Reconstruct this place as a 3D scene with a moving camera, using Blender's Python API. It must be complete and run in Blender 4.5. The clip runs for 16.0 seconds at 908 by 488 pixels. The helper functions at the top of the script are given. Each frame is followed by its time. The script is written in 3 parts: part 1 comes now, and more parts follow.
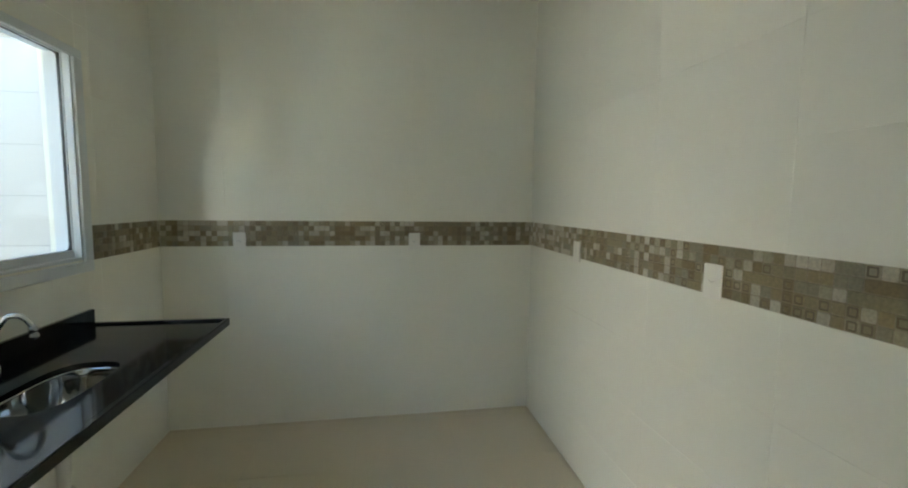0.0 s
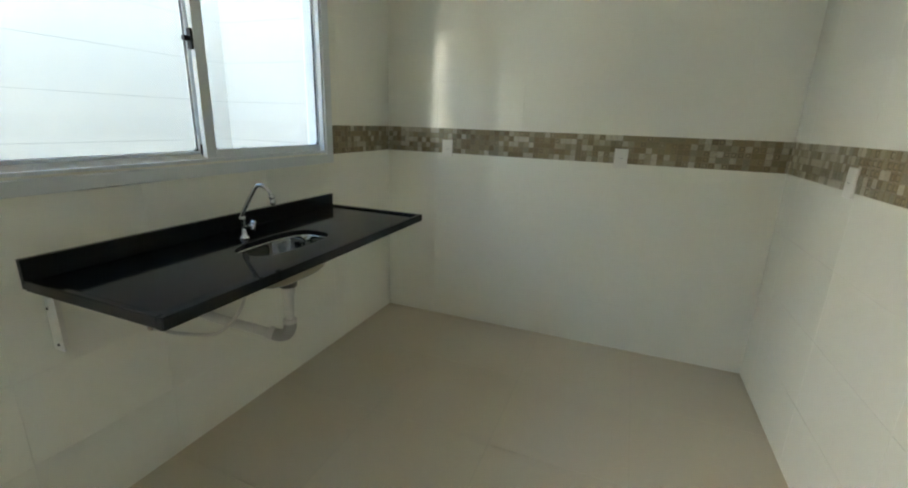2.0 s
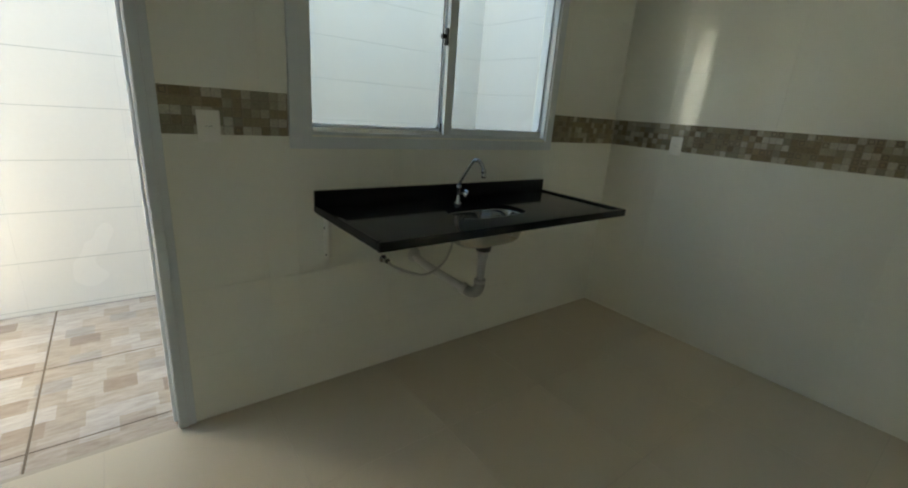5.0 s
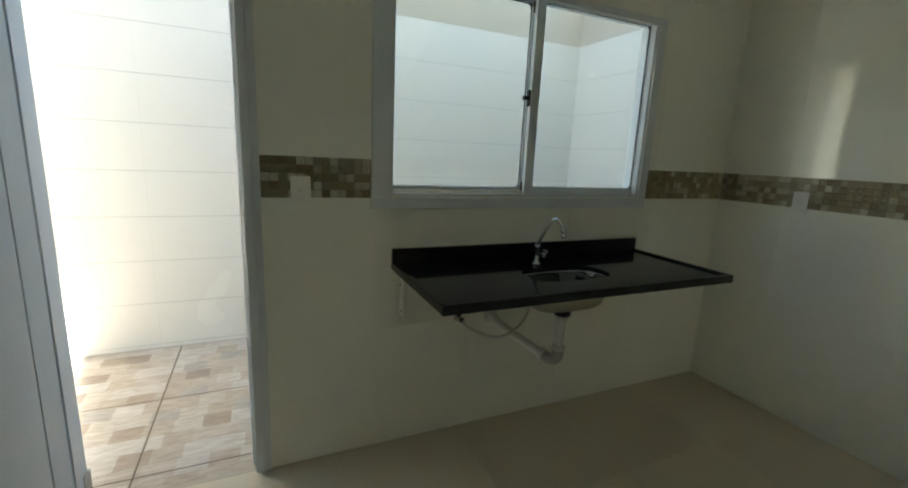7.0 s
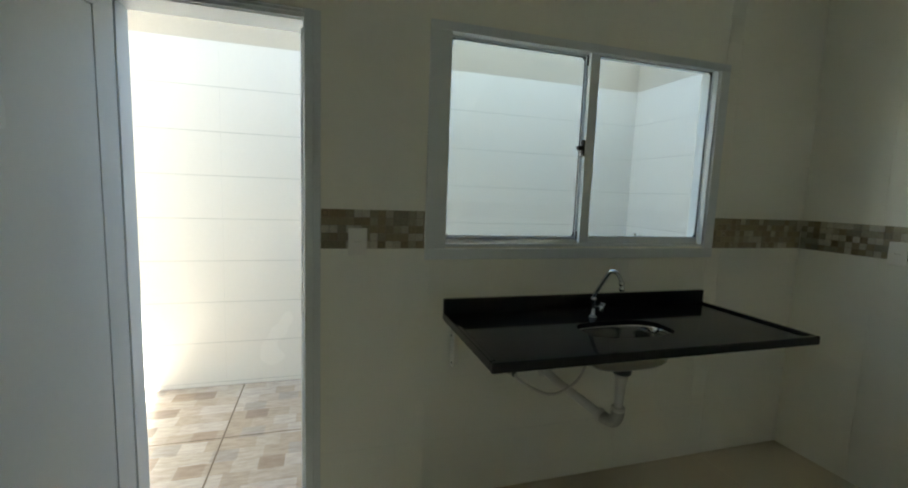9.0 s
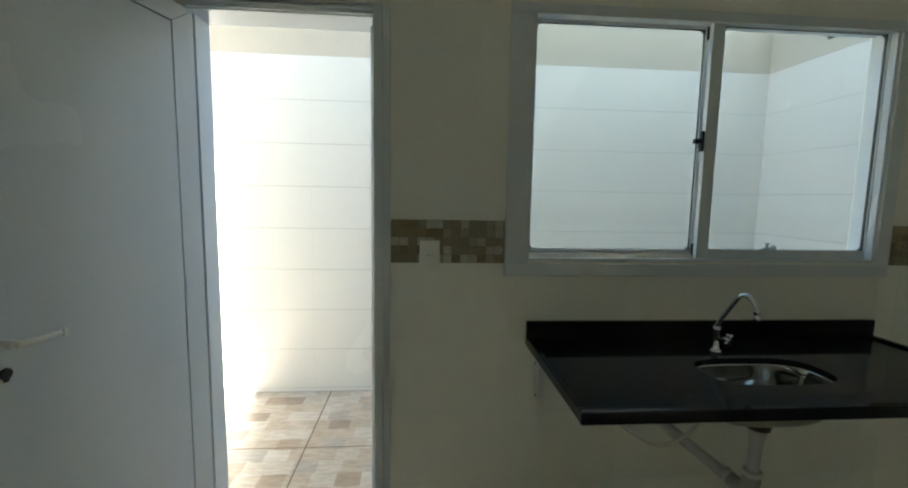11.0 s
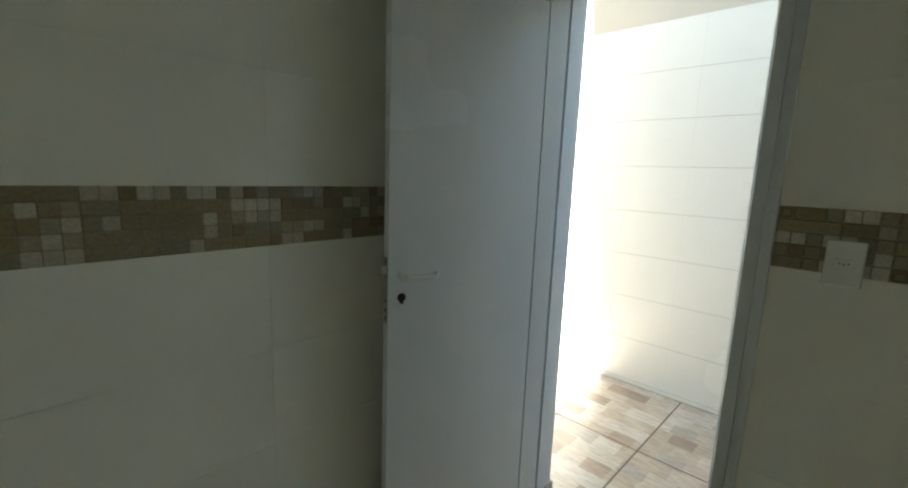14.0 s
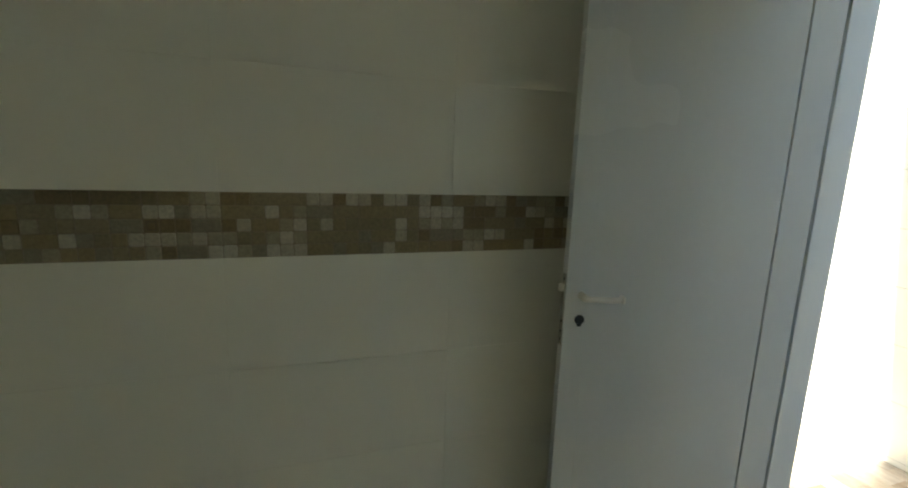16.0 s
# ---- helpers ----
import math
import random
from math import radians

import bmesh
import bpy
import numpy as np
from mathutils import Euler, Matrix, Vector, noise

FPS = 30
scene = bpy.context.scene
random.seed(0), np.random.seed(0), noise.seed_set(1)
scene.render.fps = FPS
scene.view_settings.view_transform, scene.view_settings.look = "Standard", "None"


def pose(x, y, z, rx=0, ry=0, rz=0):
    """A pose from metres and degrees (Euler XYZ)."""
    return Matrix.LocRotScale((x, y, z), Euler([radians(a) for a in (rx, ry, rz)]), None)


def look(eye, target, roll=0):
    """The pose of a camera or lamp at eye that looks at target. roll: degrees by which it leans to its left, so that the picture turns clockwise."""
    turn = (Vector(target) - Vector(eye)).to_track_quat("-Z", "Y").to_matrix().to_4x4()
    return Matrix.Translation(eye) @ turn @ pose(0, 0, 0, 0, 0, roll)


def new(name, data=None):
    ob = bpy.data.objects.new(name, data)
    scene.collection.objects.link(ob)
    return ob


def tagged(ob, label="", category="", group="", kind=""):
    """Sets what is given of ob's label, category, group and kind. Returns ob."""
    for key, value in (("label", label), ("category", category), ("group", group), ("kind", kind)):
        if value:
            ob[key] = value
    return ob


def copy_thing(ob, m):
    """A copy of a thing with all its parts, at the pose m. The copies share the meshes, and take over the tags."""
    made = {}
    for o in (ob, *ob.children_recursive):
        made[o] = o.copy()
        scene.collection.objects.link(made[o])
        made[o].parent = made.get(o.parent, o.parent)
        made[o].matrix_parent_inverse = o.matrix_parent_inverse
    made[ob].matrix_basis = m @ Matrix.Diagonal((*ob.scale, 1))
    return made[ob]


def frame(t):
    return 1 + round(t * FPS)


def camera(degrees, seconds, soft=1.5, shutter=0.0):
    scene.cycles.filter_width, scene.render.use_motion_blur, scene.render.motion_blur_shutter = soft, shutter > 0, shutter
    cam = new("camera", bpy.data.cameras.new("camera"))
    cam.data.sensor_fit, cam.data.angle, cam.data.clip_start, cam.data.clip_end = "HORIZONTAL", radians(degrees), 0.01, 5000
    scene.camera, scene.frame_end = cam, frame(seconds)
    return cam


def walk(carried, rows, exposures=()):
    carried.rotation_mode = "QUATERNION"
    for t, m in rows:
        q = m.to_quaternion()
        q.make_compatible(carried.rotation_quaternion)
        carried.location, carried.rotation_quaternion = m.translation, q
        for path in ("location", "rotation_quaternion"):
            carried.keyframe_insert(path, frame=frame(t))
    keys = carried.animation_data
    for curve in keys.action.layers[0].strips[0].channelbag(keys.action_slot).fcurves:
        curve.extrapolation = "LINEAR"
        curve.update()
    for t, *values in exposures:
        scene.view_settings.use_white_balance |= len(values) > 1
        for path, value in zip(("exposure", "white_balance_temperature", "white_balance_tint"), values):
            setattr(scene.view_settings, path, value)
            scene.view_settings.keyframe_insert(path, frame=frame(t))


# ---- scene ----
cam = camera(92.6, 16.0, 2.0)
PATH = [
    (0, (1.364, 0.749, 1.509), (1.704, 2.711, 1.326), 0.7),
    (0.5, (1.422, 0.817, 1.483), (1.597, 2.787, 1.184), 0.7),
    (1, (1.481, 0.868, 1.465), (1.411, 2.835, 1.115), 0.5),
    (1.5, (1.556, 0.893, 1.442), (1.147, 2.799, 0.994), 1.1),
    (2, (1.66, 0.903, 1.424), (0.957, 2.697, 0.886), 2.0),
    (2.5, (1.738, 0.897, 1.414), (0.901, 2.624, 0.85), 2.3),
    (3, (1.77, 0.881, 1.403), (0.784, 2.519, 0.817), 2.4),
    (3.5, (1.803, 0.841, 1.388), (0.681, 2.386, 0.792), 4.5),
    (4, (1.873, 0.827, 1.366), (0.606, 2.251, 0.763), 4.7),
    (6.5, (1.866, 1.015, 1.406), (0.141, 1.907, 0.928), 3.3),
    (7, (1.878, 1.017, 1.419), (0.096, 1.831, 1.018), 2.7),
    (7.5, (1.882, 1.012, 1.438), (0.063, 1.773, 1.104), 2.8),
    (8, (1.887, 1.017, 1.45), (0.034, 1.713, 1.16), 2.5),
    (10.5, (1.738, 1.106, 1.483), (-0.226, 1.414, 1.27), 1.4),
    (11, (1.662, 1.142, 1.477), (-0.32, 1.293, 1.258), 1.0),
    (11.5, (1.616, 1.163, 1.481), (-0.368, 1.083, 1.244), 1.3),
    (12, (1.552, 1.215, 1.479), (-0.385, 0.792, 1.214), 1.8),
    (12.5, (1.529, 1.263, 1.472), (-0.332, 0.588, 1.188), 2.6),
    (13, (1.534, 1.272, 1.463), (-0.209, 0.341, 1.155), 2.4),
    (13.5, (1.514, 1.238, 1.458), (-0.072, 0.062, 1.141), 1.8),
    (14, (1.463, 1.206, 1.441), (0.035, -0.156, 1.117), 2.1),
    (14.5, (1.429, 1.209, 1.435), (0.128, -0.275, 1.109), 1.9),
    (15, (1.395, 1.211, 1.441), (0.236, -0.387, 1.115), 1.6),
    (15.5, (1.375, 1.19, 1.455), (0.461, -0.557, 1.12), 1.4),
    (16, (1.328, 1.193, 1.464), (0.722, -0.681, 1.115), 1.9),
]
EXPOSURE = [(0.0, 4.09, 7190, 8), (2.0, 4.34, 7190, 9), (3.0, 4.34, 7190, 9), (3.5, 4.31, 7240, 8), (4.0, 3.9, 7290, 7), (6.5, 3.31, 7490, 6), (8.0, 3.21, 7390, 5), (11.0, 3.18, 7240, 4), (13.5, 3.08, 7290, 4), (14.5, 3.03, 7290, 3), (15.0, 2.83, 7540, 3), (15.5, 2.8, 7640, 3), (16.0, 3.08, 8090, 3)]
walk(cam, [(t, look(eye, target, roll)) for t, eye, target, roll in PATH], EXPOSURE)

# ---- daylight ----
SUN_ELEVATION, SUN_AZIMUTH = 36.0, 94.8      # degrees; azimuth clockwise from +y
scene.cycles.max_bounces, scene.cycles.diffuse_bounces = 16, 10
world = bpy.data.worlds.new("sky")
scene.world = world
world.use_nodes = True
wn = world.node_tree
sky = wn.nodes.new("ShaderNodeTexSky")
sky.sky_type, sky.sun_disc = "NISHITA", False
sky.sun_elevation, sky.sun_rotation = radians(SUN_ELEVATION), radians(SUN_AZIMUTH)
wn.links.new(sky.outputs[0], wn.nodes["Background"].inputs[0])
wn.nodes["Background"].inputs[1].default_value = 0.09
sun = new("sun", bpy.data.lights.new("sun", "SUN"))
sun.data.energy, sun.data.angle, sun.data.color = 5.0, radians(0.6), (1.0, 0.98, 0.95)
sun_from = Vector((math.sin(radians(SUN_AZIMUTH)) * math.cos(radians(SUN_ELEVATION)),
                   math.cos(radians(SUN_AZIMUTH)) * math.cos(radians(SUN_ELEVATION)), math.sin(radians(SUN_ELEVATION))))
sun.matrix_basis = look(sun_from * 30, (0, 0, 0))


# ---- materials ----
def mat(name, color, rough=0.5, metal=0.0, spec=0.5):
    m = bpy.data.materials.new(name)
    m.use_nodes = True
    b = m.node_tree.nodes["Principled BSDF"]
    b.inputs["Base Color"].default_value = (*color, 1)
    b.inputs["Roughness"].default_value = rough
    b.inputs["Metallic"].default_value = metal
    b.inputs["Specular IOR Level"].default_value = spec
    return m


def node(m, kind, **inputs):
    n = m.node_tree.nodes.new(kind)
    for k, v in inputs.items():
        n.inputs[k.replace("_", " ")].default_value = v
    return n


def link(m, a, b):
    m.node_tree.links.new(a, b)


def shader(m):
    return m.node_tree.nodes["Principled BSDF"]


def coords(m):
    return m.node_tree.nodes.new("ShaderNodeNewGeometry").outputs["Position"]


def ramp(m, fac, stops, constant=False):
    n = m.node_tree.nodes.new("ShaderNodeValToRGB")
    n.color_ramp.interpolation = "CONSTANT" if constant else "LINEAR"
    while len(n.color_ramp.elements) < len(stops):
        n.color_ramp.elements.new(0.5)
    for e, (p, c) in zip(n.color_ramp.elements, stops):
        e.position, e.color = p, (*c, 1)
    link(m, fac, n.inputs[0])
    return n.outputs[0]


def wear(m, base, amount=0.06, coarse=1.6, fine=60.0, bump=0.0, bump_scale=40.0, rough=None):
    """Two scales of tone over a base colour, with roughness smears and relief."""
    p = coords(m)
    a = node(m, "ShaderNodeTexNoise", Scale=coarse, Detail=3.0)
    c = node(m, "ShaderNodeTexNoise", Scale=fine, Detail=2.0)
    link(m, p, a.inputs["Vector"]), link(m, p, c.inputs["Vector"])
    mid = m.node_tree.nodes.new("ShaderNodeMath")
    mid.operation = "MULTIPLY_ADD"
    link(m, a.outputs["Fac"], mid.inputs[0])
    mid.inputs[1].default_value = 0.7
    s2 = m.node_tree.nodes.new("ShaderNodeMath")
    s2.operation = "MULTIPLY"
    link(m, c.outputs["Fac"], s2.inputs[0])
    s2.inputs[1].default_value = 0.3
    link(m, s2.outputs[0], mid.inputs[2])
    lo = tuple(max(0, v * (1 - amount * 2)) for v in base)
    hi = tuple(min(1, v * (1 + amount * 2)) for v in base)
    out = ramp(m, mid.outputs[0], [(0.25, lo), (0.75, hi)])
    link(m, out, shader(m).inputs["Base Color"])
    if rough:
        r = m.node_tree.nodes.new("ShaderNodeMapRange")
        r.inputs["To Min"].default_value, r.inputs["To Max"].default_value = rough
        r.inputs["From Min"].default_value, r.inputs["From Max"].default_value = 0.3, 0.7
        link(m, a.outputs["Fac"], r.inputs["Value"])
        link(m, r.outputs[0], shader(m).inputs["Roughness"])
    if bump:
        d = node(m, "ShaderNodeTexNoise", Scale=bump_scale, Detail=2.0)
        link(m, p, d.inputs["Vector"])
        b = node(m, "ShaderNodeBump", Strength=bump, Distance=0.01)
        link(m, d.outputs["Fac"], b.inputs["Height"])
        link(m, b.outputs[0], shader(m).inputs["Normal"])
    return m


def mosaic_colour(m, fac, long, framed=False):
    browns = [(0.265, 0.21, 0.115), (0.345, 0.295, 0.18), (0.305, 0.275, 0.175), (0.345, 0.285, 0.165), (0.315, 0.295, 0.21)]
    lights = [(0.43, 0.385, 0.27), (0.55, 0.51, 0.40), (0.63, 0.60, 0.50)]
    if framed:
        return ramp(m, fac, [(k / 5, c) for k, c in enumerate(browns[:4] + lights[:1])], True)
    if long:
        return ramp(m, fac, [(k / 5, c) for k, c in enumerate(browns)], True)
    return ramp(m, fac, [(p, c) for p, c in zip((0.0, 0.10, 0.19, 0.28, 0.37, 0.46, 0.64, 0.84), browns + lights)], True)


def mosaic_material(name, islands, long=False, framed=False):
    m = mat(name, (0.3, 0.25, 0.18), 0.28)
    src = m.node_tree.nodes.new("ShaderNodeNewGeometry").outputs["Random Per Island"] if islands else m.node_tree.nodes.new("ShaderNodeObjectInfo").outputs["Random"]
    base = mosaic_colour(m, src, long, framed)
    n = node(m, "ShaderNodeTexNoise", Scale=120.0, Detail=4.0)
    link(m, coords(m), n.inputs["Vector"])
    mix = m.node_tree.nodes.new("ShaderNodeMix")
    mix.data_type, mix.blend_type = "RGBA", "MULTIPLY"
    mix.inputs["Factor"].default_value = 1.0
    tone = ramp(m, n.outputs["Fac"], [(0.3, (0.72, 0.72, 0.72)), (0.7, (1, 1, 1))])
    link(m, base, mix.inputs["A"]), link(m, tone, mix.inputs["B"])
    link(m, mix.outputs["Result"], shader(m).inputs["Base Color"])
    b = node(m, "ShaderNodeBump", Strength=0.25, Distance=0.004)
    link(m, n.outputs["Fac"], b.inputs["Height"])
    link(m, b.outputs[0], shader(m).inputs["Normal"])
    return m


def patchwork_material():
    """Printed patchwork of small beige, brown and white rectangles on a ceramic floor tile."""
    m = mat("patchwork_ceramic", (0.5, 0.42, 0.32), 0.3)
    p = coords(m)
    sep = m.node_tree.nodes.new("ShaderNodeSeparateXYZ")
    link(m, p, sep.inputs[0])

    def op(kind, a, b=None):
        n = m.node_tree.nodes.new("ShaderNodeMath")
        n.operation = kind
        for i, v in enumerate((a, b)):
            if v is None:
                continue
            if isinstance(v, (int, float)):
                n.inputs[i].default_value = v
            else:
                link(m, v, n.inputs[i])
        return n.outputs[0]
    row = op("FLOOR", op("MULTIPLY", sep.outputs["X"], 8.9))
    jitter = m.node_tree.nodes.new("ShaderNodeTexWhiteNoise")
    jitter.noise_dimensions = "1D"
    link(m, row, jitter.inputs["W"])
    col = op("FLOOR", op("ADD", op("MULTIPLY", sep.outputs["Y"], 7.6), op("MULTIPLY", jitter.outputs["Value"], 3.0)))
    both = m.node_tree.nodes.new("ShaderNodeCombineXYZ")
    link(m, row, both.inputs[0]), link(m, col, both.inputs[1])
    pick = m.node_tree.nodes.new("ShaderNodeTexWhiteNoise")
    pick.noise_dimensions = "2D"
    link(m, both.outputs[0], pick.inputs["Vector"])
    base = ramp(m, pick.outputs["Value"], [(0.0, (0.50, 0.42, 0.335)), (0.22, (0.39, 0.295, 0.21)), (0.34, (0.46, 0.375, 0.285)), (0.52, (0.56, 0.50, 0.43)),
                                           (0.74, (0.33, 0.25, 0.185)), (0.80, (0.52, 0.455, 0.37)), (0.92, (0.41, 0.36, 0.31))], True)
    stretch = m.node_tree.nodes.new("ShaderNodeMapping")
    stretch.inputs["Scale"].default_value = (28, 7, 10)
    link(m, p, stretch.inputs["Vector"])
    grain = node(m, "ShaderNodeTexNoise", Scale=1.6, Detail=6.0, Roughness=0.65)
    link(m, stretch.outputs[0], grain.inputs["Vector"])
    tone = ramp(m, grain.outputs["Fac"], [(0.3, (0.62, 0.55, 0.5)), (0.62, (1, 1, 1))])
    mix = m.node_tree.nodes.new("ShaderNodeMix")
    mix.data_type, mix.blend_type = "RGBA", "MULTIPLY"
    mix.inputs["Factor"].default_value = 0.75
    link(m, base, mix.inputs["A"]), link(m, tone, mix.inputs["B"])
    link(m, mix.outputs["Result"], shader(m).inputs["Base Color"])
    return m


def glass_material():
    m = bpy.data.materials.new("window_glass")
    m.use_nodes = True
    t = m.node_tree
    t.nodes.remove(t.nodes["Principled BSDF"])
    clear = t.nodes.new("ShaderNodeBsdfTransparent")
    clear.inputs[0].default_value = (0.945, 0.97, 0.955, 1)
    gloss = t.nodes.new("ShaderNodeBsdfGlossy")
    gloss.inputs["Roughness"].default_value = 0.01
    face = t.nodes.new("ShaderNodeLayerWeight")
    face.inputs["Blend"].default_value = 0.5
    power = t.nodes.new("ShaderNodeMath")
    power.operation = "POWER"
    link(m, face.outputs["Facing"], power.inputs[0])
    power.inputs[1].default_value = 5.0
    fres = t.nodes.new("ShaderNodeMath")
    fres.operation = "MULTIPLY_ADD"
    link(m, power.outputs[0], fres.inputs[0])
    fres.inputs[1].default_value, fres.inputs[2].default_value = 0.9, 0.03
    mix = t.nodes.new("ShaderNodeMixShader")
    link(m, fres.outputs[0], mix.inputs[0]), link(m, clear.outputs[0], mix.inputs[1]), link(m, gloss.outputs[0], mix.inputs[2])
    link(m, mix.outputs[0], t.nodes["Material Output"].inputs["Surface"])
    return m


WALL_TILE = wear(mat("white_glazed_tile", (0.88, 0.88, 0.81), 0.07, 0.0, 0.36), (0.88, 0.88, 0.81), 0.01, 1.2, 30.0, 0.012, 3.0)
PATIO_TILE = wear(mat("white_patio_tile", (0.675, 0.672, 0.657), 0.2), (0.675, 0.672, 0.657), 0.015, 1.0, 40.0, 0.03, 5.0, (0.15, 0.3))
GROUT = wear(mat("cement_grout", (0.875, 0.872, 0.80), 0.9), (0.875, 0.872, 0.80), 0.012)
MORTAR = wear(mat("dark_mortar", (0.30, 0.25, 0.19), 0.8), (0.30, 0.25, 0.19), 0.08)
TILE_GROUT = wear(mat("grey_tile_grout", (0.42, 0.43, 0.43), 0.9), (0.42, 0.43, 0.43), 0.08)
PATIO_GROUT = wear(mat("patio_grout", (0.17, 0.125, 0.085), 0.9), (0.17, 0.125, 0.085), 0.1)
FLOOR_GROUT = wear(mat("beige_floor_grout", (0.46, 0.40, 0.31), 0.8), (0.46, 0.40, 0.31), 0.06)
FLOOR_TILE = wear(mat("beige_porcelain", (0.66, 0.585, 0.455), 0.26), (0.66, 0.585, 0.455), 0.012, 2.2, 90.0, 0.008, 6.0)
PAINT = wear(mat("white_plaster", (0.86, 0.855, 0.82), 0.85), (0.86, 0.855, 0.82), 0.02, 1.5, 50.0, 0.06, 120.0)
BEIGE = wear(mat("beige_render", (0.49, 0.455, 0.395), 0.9), (0.49, 0.455, 0.395), 0.03, 1.2, 60.0, 0.15, 90.0)
CONCRETE = wear(mat("concrete", (0.40, 0.38, 0.35), 0.9), (0.40, 0.38, 0.35), 0.1, 0.6, 12.0, 0.2, 30.0)
ALU = wear(mat("white_coated_aluminium", (0.70, 0.745, 0.77), 0.32), (0.70, 0.745, 0.77), 0.012, 2.0, 80.0, 0.01, 60.0, (0.26, 0.38))
BARE_ALU = wear(mat("bare_aluminium", (0.80, 0.81, 0.82), 0.22, 1.0), (0.80, 0.81, 0.82), 0.03, 6.0, 120.0)
DOOR_PAINT = wear(mat("white_door_paint", (0.72, 0.76, 0.775), 0.22), (0.72, 0.76, 0.775), 0.015, 1.5, 40.0, 0.03, 2.5, (0.18, 0.3))
BLACK = mat("black_plastic", (0.02, 0.02, 0.022), 0.4)
RUBBER = mat("rubber_gasket", (0.06, 0.065, 0.065), 0.6)
# near-black that paints the shade inside the door groove and pin holes
DARK_GAP = mat("painted_recess_shade", (0.03, 0.03, 0.03), 0.8)
GRANITE = mat("black_granite", (0.012, 0.012, 0.013), 0.08, 0.0, 0.24)
STEEL = wear(mat("brushed_steel", (0.52, 0.52, 0.50), 0.08, 1.0), (0.52, 0.52, 0.50), 0.04, 3.0, 150.0, 0.015, 30.0, (0.05, 0.10))
DULL_METAL = wear(mat("dull_tap_metal", (0.22, 0.21, 0.19), 0.35, 0.9), (0.22, 0.21, 0.19), 0.1, 9.0, 120.0)
CHROME = mat("chrome", (0.60, 0.60, 0.60), 0.06, 1.0)
PVC = wear(mat("white_pvc", (0.62, 0.61, 0.58), 0.35), (0.62, 0.61, 0.58), 0.03, 8.0, 90.0)
GREY_PVC = wear(mat("grey_pvc", (0.38, 0.37, 0.345), 0.45), (0.38, 0.37, 0.345), 0.05, 8.0, 90.0)
PLATE = wear(mat("white_switch_plastic", (0.84, 0.83, 0.79), 0.3), (0.84, 0.83, 0.79), 0.01, 5.0, 60.0)
STEEL_WHITE = wear(mat("white_enamelled_steel", (0.80, 0.79, 0.76), 0.4), (0.80, 0.79, 0.76), 0.03, 8.0, 60.0)
MOSAIC = mosaic_material("mosaic_piece", False)
MOSAIC_LONG = mosaic_material("mosaic_long_piece", False, True)
MOSAIC_FRAMED = mosaic_material("mosaic_framed_piece", False, False, True)
MOSAIC_GROOVE = wear(mat("mosaic_groove", (0.19, 0.15, 0.095), 0.5), (0.19, 0.15, 0.095), 0.1, 3.0, 90.0)
MOSAIC_REST = mosaic_material("mosaic_rest", True)
PATCHWORK = patchwork_material()
GLASS = glass_material()


def speckle(m):
    v = node(m, "ShaderNodeTexVoronoi", Scale=420.0)
    link(m, coords(m), v.inputs["Vector"])
    sp = ramp(m, v.outputs["Distance"], [(0.0, (0.07, 0.072, 0.07)), (0.16, (0.014, 0.014, 0.015)), (1.0, (0.009, 0.009, 0.01))])
    link(m, sp, shader(m).inputs["Base Color"])


speckle(GRANITE)


# ---- building helpers ----
def cube(bm, x0, x1, y0, y1, z0, z1, bevel=0.0, segments=2):
    m = Matrix.LocRotScale(((x0 + x1) / 2, (y0 + y1) / 2, (z0 + z1) / 2), None, (x1 - x0, y1 - y0, z1 - z0))
    made = bmesh.ops.create_cube(bm, size=1, matrix=m)["verts"]
    if bevel:
        edges = list({e for v in made for e in v.link_edges})
        bmesh.ops.bevel(bm, geom=edges, offset=bevel, segments=segments, affect="EDGES", profile=0.5)
    return bm


def block(x0, x1, y0, y1, z0, z1, bevel=0.0, segments=2):
    return cube(bmesh.new(), x0, x1, y0, y1, z0, z1, bevel, segments)


def blocks(*sizes, bevel=0.0):
    bm = bmesh.new()
    for b in sizes:
        cube(bm, *b, bevel=bevel)
    return bm


def prism(poly, lo, hi, axis="y", bevel=0.0):
    """A polygon of (a, b) points, made solid along axis from lo to hi."""
    bm = bmesh.new()
    put = {"x": lambda a, b, c: (c, a, b), "y": lambda a, b, c: (a, c, b), "z": lambda a, b, c: (a, b, c)}[axis]
    low = [bm.verts.new(put(a, b, lo)) for a, b in poly]
    top = [bm.verts.new(put(a, b, hi)) for a, b in poly]
    bm.faces.new(low), bm.faces.new(top)
    for i in range(len(poly)):
        j = (i + 1) % len(poly)
        bm.faces.new((low[i], low[j], top[j], top[i]))
    if bevel:
        bmesh.ops.bevel(bm, geom=bm.edges[:], offset=bevel, segments=2, affect="EDGES", profile=0.5)
    bmesh.ops.recalc_face_normals(bm, faces=bm.faces)
    return bm


